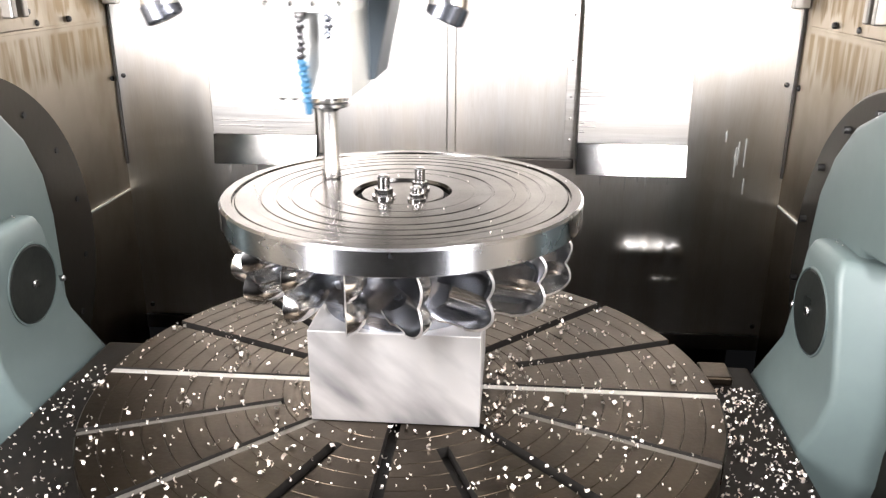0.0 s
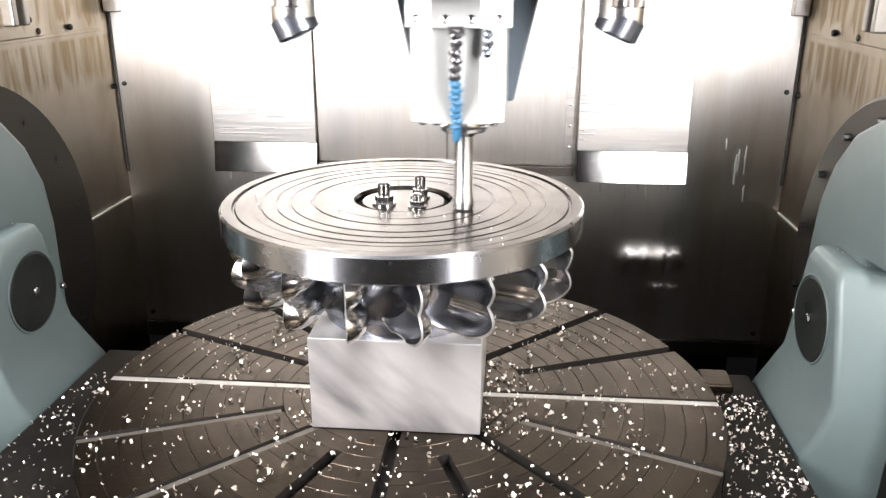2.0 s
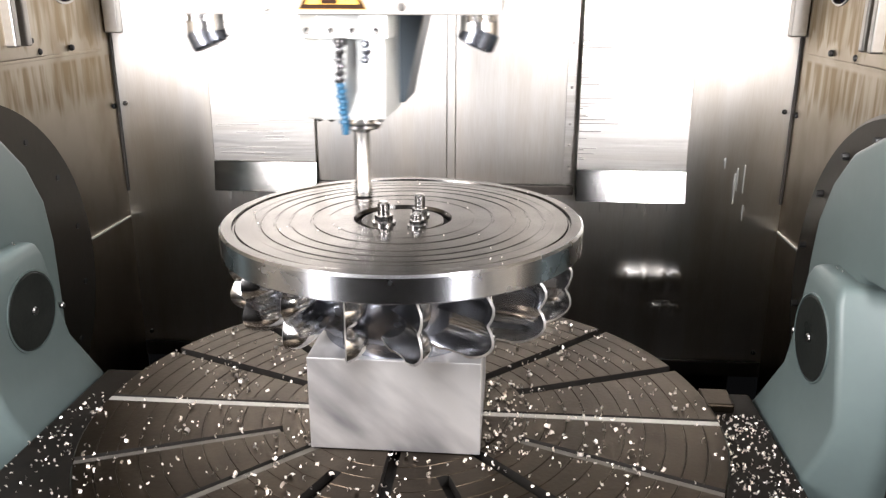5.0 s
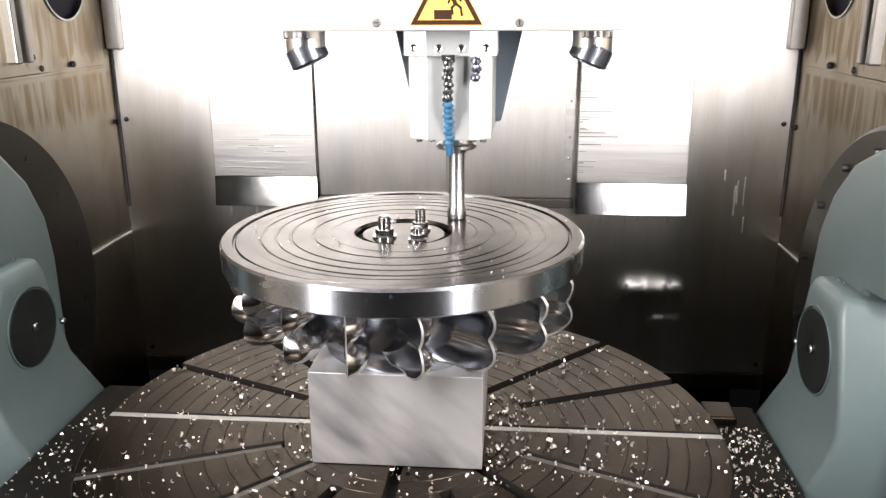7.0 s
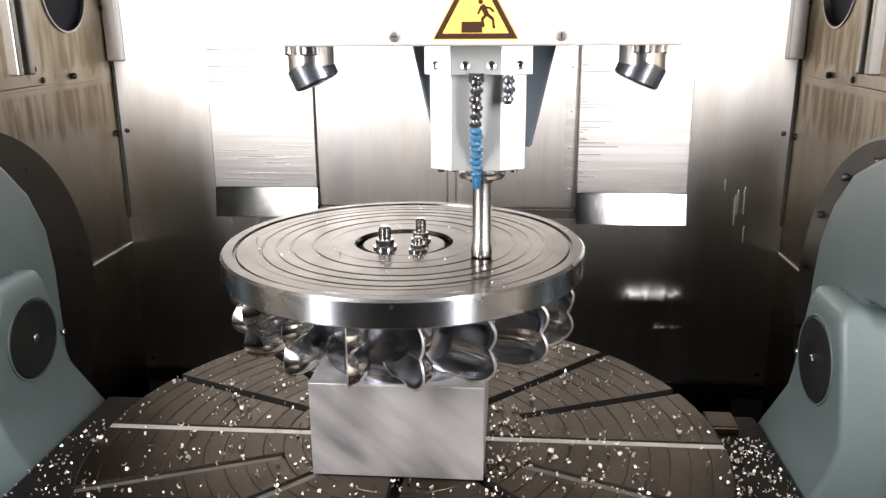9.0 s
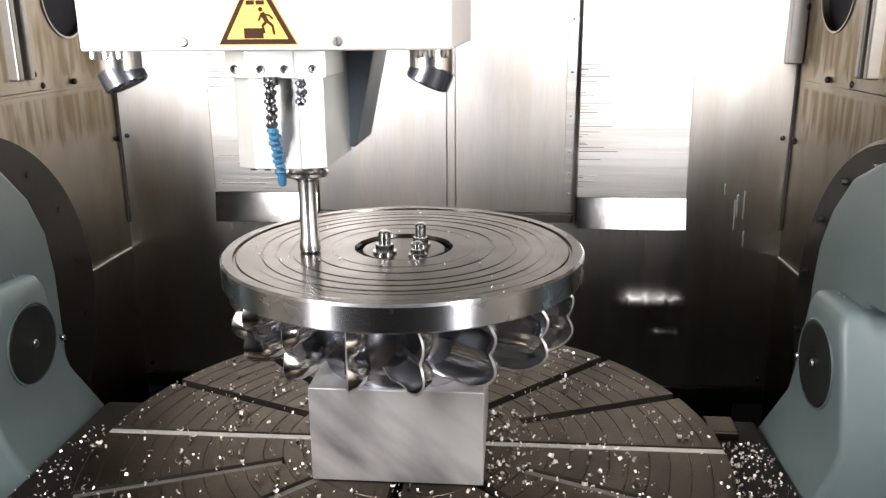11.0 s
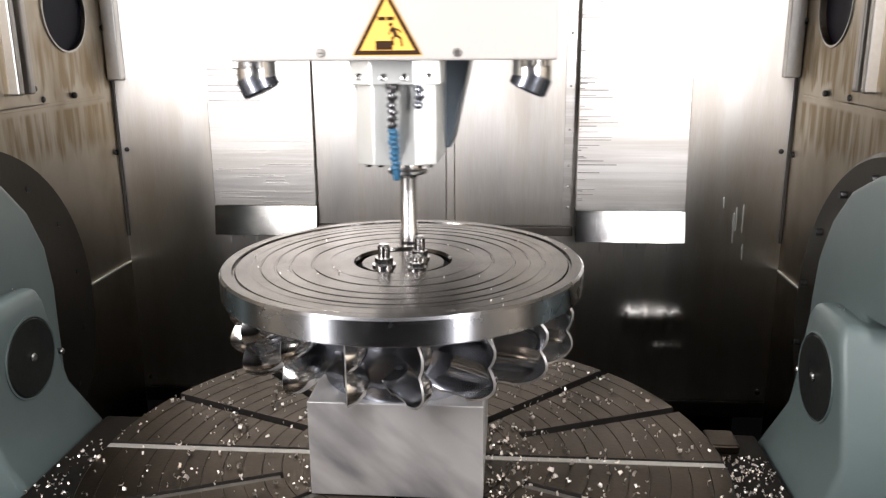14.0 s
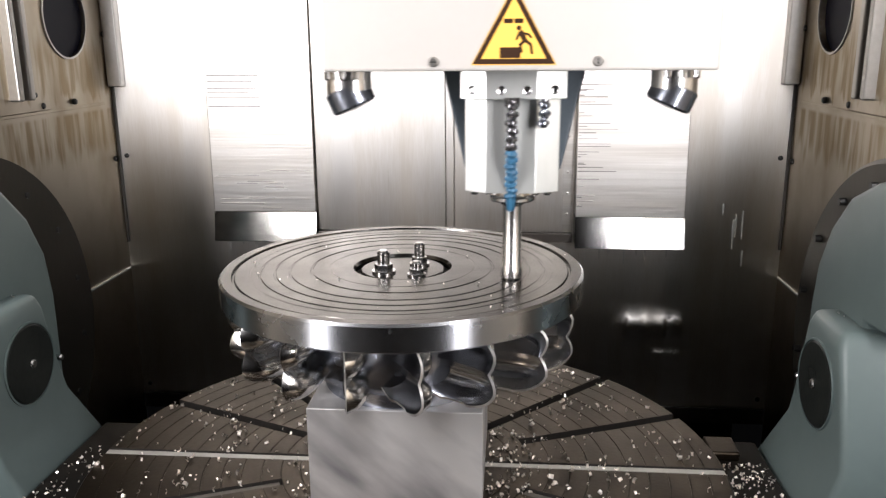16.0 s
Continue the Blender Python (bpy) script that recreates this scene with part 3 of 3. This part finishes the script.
for x in (-0.058, -0.036, 0.034, 0.052):
    part("nose_screw", lathe([(0, -0.008), (0.005, -0.008), (0.006, -0.006), (0.006, 0.002), (0, 0.002)], 12, (x, -0.1, 0.17)), BOLT, head)
# the nose is an upright block with a wide front flat and two canted flanks
part("housing", prism([(-0.071, -0.13), (-0.04, -0.148), (0.032, -0.148), (0.067, -0.13), (0.07, 0.05), (-0.073, 0.05)], 0.172, 0.345, "Z", 0.0012), ALU, head, "pale aluminium spindle nose")
bracket = part("bracket", prism([(-0.077, -0.144), (-0.04, -0.162), (0.032, -0.162), (0.075, -0.144), (0.075, -0.02), (-0.077, -0.02)], 0.309, 0.349, "Z", 0.0012), ALU, head, "drilled aluminium coolant block")
for x, y in ((-0.06, -0.152), (-0.018, -0.162), (0.018, -0.162), (0.057, -0.152)):
    part("screw", lathe([(0.0035, 0.001), (0.0035, -0.002), (0.006, -0.003), (0.0068, -0.001), (0.0068, 0.005)], 14, (x, y, 0.322), "Y"), SHANK, bracket)
    part("socket", lathe([(0, 0), (0.0034, 0), (0.0034, 0.003)], 8, (x, y - 0.0004, 0.322), "Y"), BLACK, bracket)
part("ram", prism([(-0.118, 0.36), (0.118, 0.36), (0.116, 0.34), (0.08, 0.178), (-0.08, 0.178), (-0.116, 0.34)], 0.04, 0.2, "Y", 0.004), SLATE, head, "grey-blue tapered casting")
cover = part("cover", box(-0.261, 0.267, -0.215, 0.3, 0.35, 0.95, 0.004), WHITE, head, "white enamelled cover")
for x in (-0.109, 0.109):
    part("screw_slot", box(x - 0.0042, x + 0.0042, -0.2194, -0.2188, 0.3618, 0.3632) if x < 0 else box(x - 0.0007, x + 0.0007, -0.2194, -0.2188, 0.3583, 0.3667), BLACK, cover)
    part("cover_screw", lathe([(0, -0.004), (0.005, -0.004), (0.007, -0.001), (0.007, 0.003)], 16, (x, -0.215, 0.3625), "Y"), TRIM, cover)
# warning label: amber edge, dark border, yellow field, dark sign
label = part("warning_label", prism([(-0.0585, 0.358), (0.0545, 0.358), (-0.002, 0.461)], -0.2162, -0.2153, "Y"), YELLOW, head, "yellow triangular warning label")
part("label_border", prism([(-0.0568, 0.3592), (0.0528, 0.3592), (-0.002, 0.4583)], -0.2168, -0.2163, "Y"), LABEL, label)
part("label_field", prism([(-0.045, 0.3662), (0.041, 0.3662), (-0.002, 0.4445)], -0.2174, -0.2169, "Y"), YELLOW, label)


def stroke(x0, z0, x1, z1, w):
    d = Vector((x1 - x0, z1 - z0)).normalized() * w / 2
    return [(x0 - d.y, z0 + d.x), (x0 + d.y, z0 - d.x), (x1 + d.y, z1 - d.x), (x1 - d.y, z1 + d.x)]


for o in ([(-0.0205, 0.367), (0.007, 0.367), (0.007, 0.381), (-0.0205, 0.381)], stroke(0.0062, 0.4015, 0.0128, 0.389, 0.0068), stroke(0.0125, 0.39, 0.0062, 0.3835, 0.0042),
          stroke(0.0062, 0.385, 0.0085, 0.374, 0.0036), stroke(0.0125, 0.39, 0.0205, 0.384, 0.0042), stroke(0.02, 0.3855, 0.0222, 0.372, 0.0036), stroke(0.007, 0.3995, 0.0165, 0.3975, 0.003),
          stroke(0.016, 0.3985, 0.0215, 0.3925, 0.003), stroke(0.0055, 0.4, 0.001, 0.39, 0.003), hexagon(0.0036),
          [(-0.0155, 0.4115), (-0.0155, 0.4175), (-0.0035, 0.4115), (-0.0035, 0.4175)], [(-0.0015, 0.4115), (-0.0015, 0.4175), (0.0105, 0.4115), (0.0105, 0.4175)]):
    if len(o) == 6:
        o = [(x + 0.0045, z + 0.4055) for x, z in o]
    part("label_sign", prism(o, -0.2179, -0.2175, "Y"), LABEL, label)
# jointed coolant hose
LINK = [(0, 0.0075), (0.0055, 0.0075), (0.006, 0.004), (0.0092, 0.0015), (0.0092, -0.0025), (0.006, -0.005), (0.0055, -0.0075), (0, -0.0075)]
hose = part("hose", lathe([(0.011, 0.0), (0.011, 0.012), (0, 0.012)], 16, (-0.003, -0.165, 0.3)), BLACK, head, "jointed coolant hose")


def links(x, y0, y1, z0, z1, count, material, label="", scale=1.0):
    for k in range(count):
        u = k / max(1, count - 1)
        b = lathe([(r * scale, h * scale) for r, h in LINK], 16)
        b.transform(pose(x + 0.0012 * math.sin(2.4 * k), y0 + (y1 - y0) * u, z0 + (z1 - z0) * u, 12 * math.sin(1.7 * k), 10 * math.cos(2.1 * k), 0))
        part("hose_link", b, material, hose, label, smooth=50)


links(-0.003, -0.172, -0.17, 0.301, 0.243, 6, STEELH, "", 1.0)
links(-0.003, -0.17, -0.14, 0.234, 0.168, 8, BLUE, "blue hose link", 1.0)
part("hose_nozzle", lathe([(0.0075, 0.006), (0.006, -0.012), (0.004, -0.014), (0, -0.014)], 14, (-0.003, -0.137, 0.158)), BLUE, hose, "blue nozzle", smooth=40)
links(0.042, -0.166, -0.166, 0.303, 0.277, 3, CHROME, "", 0.95)
# the two tilted work lamps under the cover
for s, x, y in ((-1, -0.243, -0.142), (1, 0.233, -0.112)):
    lampb = part("work_lamp", lathe([(0, 0.03), (0.033, 0.03), (0.033, -0.008), (0.03, -0.011), (0, -0.011)], 28, (x - s * 0.004, y, 0.321)), SHANK, head, "round steel work lamp", smooth=30)
    b = lathe([(0, 0.0), (0.03, 0.0), (0.0335, -0.003), (0.0335, -0.03), (0.03, -0.033), (0.0, -0.033)], 28)
    b.transform(Matrix.Translation((x + s * 0.001, y, 0.327)) @ Matrix.Rotation(radians(24 * s), 4, "Y"))
    part("lamp_head", b, CHROME, lampb, smooth=30)
    b = lathe([(0, -0.0335), (0.025, -0.0335), (0.025, -0.034), (0, -0.036)], 28)
    b.transform(Matrix.Translation((x + s * 0.001, y, 0.327)) @ Matrix.Rotation(radians(24 * s), 4, "Y"))
    part("lamp_lens", b, LENS, lampb, smooth=30)
    for k in (-1, 0, 1):
        part("pin", lathe([(0, -0.012), (0.004, -0.012), (0.005, -0.01), (0.005, 0.0)], 10, (x + 0.02 * k, y - 0.034, 0.349)), BOLT, lampb)

# ---- loose chips ----
rng = random.Random(7)


def chip_heap(name, label, spots):
    """Curled cuttings as one heap of small bent strips. spots: (x, y, z, size)."""
    vs, fs = [], []
    for x, y, z, s in spots:
        m = Euler((rng.uniform(0, 6.28), rng.uniform(0, 6.28), rng.uniform(0, 6.28))).to_matrix()
        n0, bend, w = len(vs), rng.uniform(1.2, 3.6), rng.uniform(0.5, 0.9) * s
        for i in range(5):
            a = bend * (i / 4 - 0.5)
            for h in (-w / 2, w / 2):
                p = m @ Vector((s * 0.6 * math.sin(a), s * 0.6 * (1 - math.cos(a)), h * (1 - 0.3 * i / 4)))
                vs.append((x + p.x, y + p.y, z + s * 0.45 + p.z))
        for i in range(4):
            k = n0 + 2 * i
            fs.append((k, k + 1, k + 3, k + 2))
    me = bpy.data.meshes.new(name)
    me.from_pydata(vs, [], fs)
    me.materials.append(CHIP)
    ob = new(name, me)
    return tagged(ob, label, "metal chips", "", "stuff")


spots = []
while len(spots) < 1080:
    r, a = 0.6 * math.sqrt(rng.random()), rng.uniform(0, 2 * math.pi)
    x, y = r * math.cos(a), r * math.sin(a)
    if abs(x) < 0.158 and abs(y) < 0.158 or r > 0.59:
        continue
    if noise.noise(Vector((x * 9, y * 9, 3))) + rng.uniform(-0.35, 0.35) < -0.05:
        continue
    spots.append((x, y, 0.0, rng.choice((0.004, 0.005, 0.007, 0.0095)) * rng.uniform(0.75, 1.15)))
for k in range(130):
    spots.append((rng.choice((-1, 1, 1, 1)) * (0.155 + abs(rng.gauss(0, 0.05))), rng.uniform(-0.2, 0.12), 0.0, rng.uniform(0.004, 0.008)))
chip_heap("table_chips", "bright curled metal chips scattered on the table", spots)
spots = []
for k in range(800):
    s = rng.choice((-1, 1, 1, 1))
    y = rng.uniform(-0.5, 0.12)
    x0 = math.sqrt(max(0, 0.602 ** 2 - y * y))
    spots.append((s * rng.uniform(x0, 0.708), y, -0.05, rng.uniform(0.003, 0.0075)))
chip_heap("cradle_chips", "metal chips heaped beside the table", spots)
spots = []
for k in range(26):
    r, a = rng.uniform(0.1, 0.315), rng.uniform(0, 2 * math.pi)
    spots.append((r * math.cos(a), r * math.sin(a), 0.388, rng.uniform(0.002, 0.004)))
chip_heap("disc_chips", "a few small bright chips on the disc", spots)
spots = []
for s in (-1, 1):
    for k in range(7):
        spots.append((s * rng.uniform(0.78, 0.88), rng.uniform(-0.02, 0.07), 0.293, rng.uniform(0.003, 0.006)))
chip_heap("arm_chips", "a few bright metal chips on the arms", spots)


# ---- what moves ----
TRACK = [
    (-146, 82), (-101, 178), (-36, 251), (35, 257), (77, 201), (119, 98), (153, 11), (149, -62), (106, -112), (39, -144),
    (-36, -146), (-104, -111), (-143, -41), (-147, 35), (-114, 109), (-51, 153), (25, 165), (71, 147), (102, 95), (128, 14),
    (111, -59), (52, -95), (-26, -100), (-94, -73), (-125, -20), (-113, 43), (-62, 113), (7, 159), (55, 173), (81, 118),
    (93, 29), (55, -53), (-17, -79), (-82, -44), (-103, 37), (-66, 121), (2, 173), (50, 189), (81, 185), (122, 138),
    (169, 74), (186, -13), (163, -81), (97, -136), (21, -153), (-54, -145), (-118, -105), (-158, -43), (-168, 30), (-146, 99),
    (-98, 152), (-33, 179), (37, 176), (99, 144), (140, 90), (155, 24), (140, -41), (100, -93), (42, -123), (-23, -125),
    (-81, -101), (-123, -52), (-142, -3), (-138, 58), (-98, 139), (-31, 203), (-121, -24), (-110, 110), (-27, 176), (54, 185),
    (89, 99), (85, -28), (10, -98), (-77, -54), (-97, 54), (-33, 135), (42, 170), (56, 170), (51, 172), (79, 165),
    (90, 151), (117, 124), (143, 82), (145, 51), (151, 39), (153, 26), (156, -7), (154, -22), (147, -34), (146, -60),
    (142, -83), (123, -83), (91, -97), (33, -122), (-36, -116), (-98, -89), (-141, -35), (-157, 32), (-142, 101), (-98, 156),
    (-33, 187), (39, 188), (105, 156), (150, 99), (167, 27), (150, -46), (103, -105), (34, -137), (-42, -137), (-112, -103),
    (-160, -42), (-176, 37), (-158, 105), (-124, 148), (-105, 175), (-95, 173), (-68, 159), (-58, 150), (-22, 173), (-2, 186),
    (29, 171), (108, 114), (154, 21), (131, -69), (54, -128), (-46, -119), (-125, -84), (-152, 19), (-127, 120), (-56, 191),
    (-1, 188), (72, 153), (122, 62), (117, -41), (60, -102), (-23, -101), (-100, -54), (-137, 27), (-112, 108), (-53, 142),
    (-5, 134), (59, 93), (100, 21), (76, -61), (-2, -87), (-76, -50), (-99, 19), (-69, 107), (-26, 203), (-27, 251),
    (-84, 224), (-143, 140), (-180, 47), (-190, -32), (-169, -86), (-116, -119), (-40, -151), (48, -158), (114, -147), (160, -112),
    (194, -65),
]


def motions():
    walk(head, [(k / 10, pose(x / 1000, y / 1000, DISC_Z)) for k, (x, y) in enumerate(TRACK)])


motions()
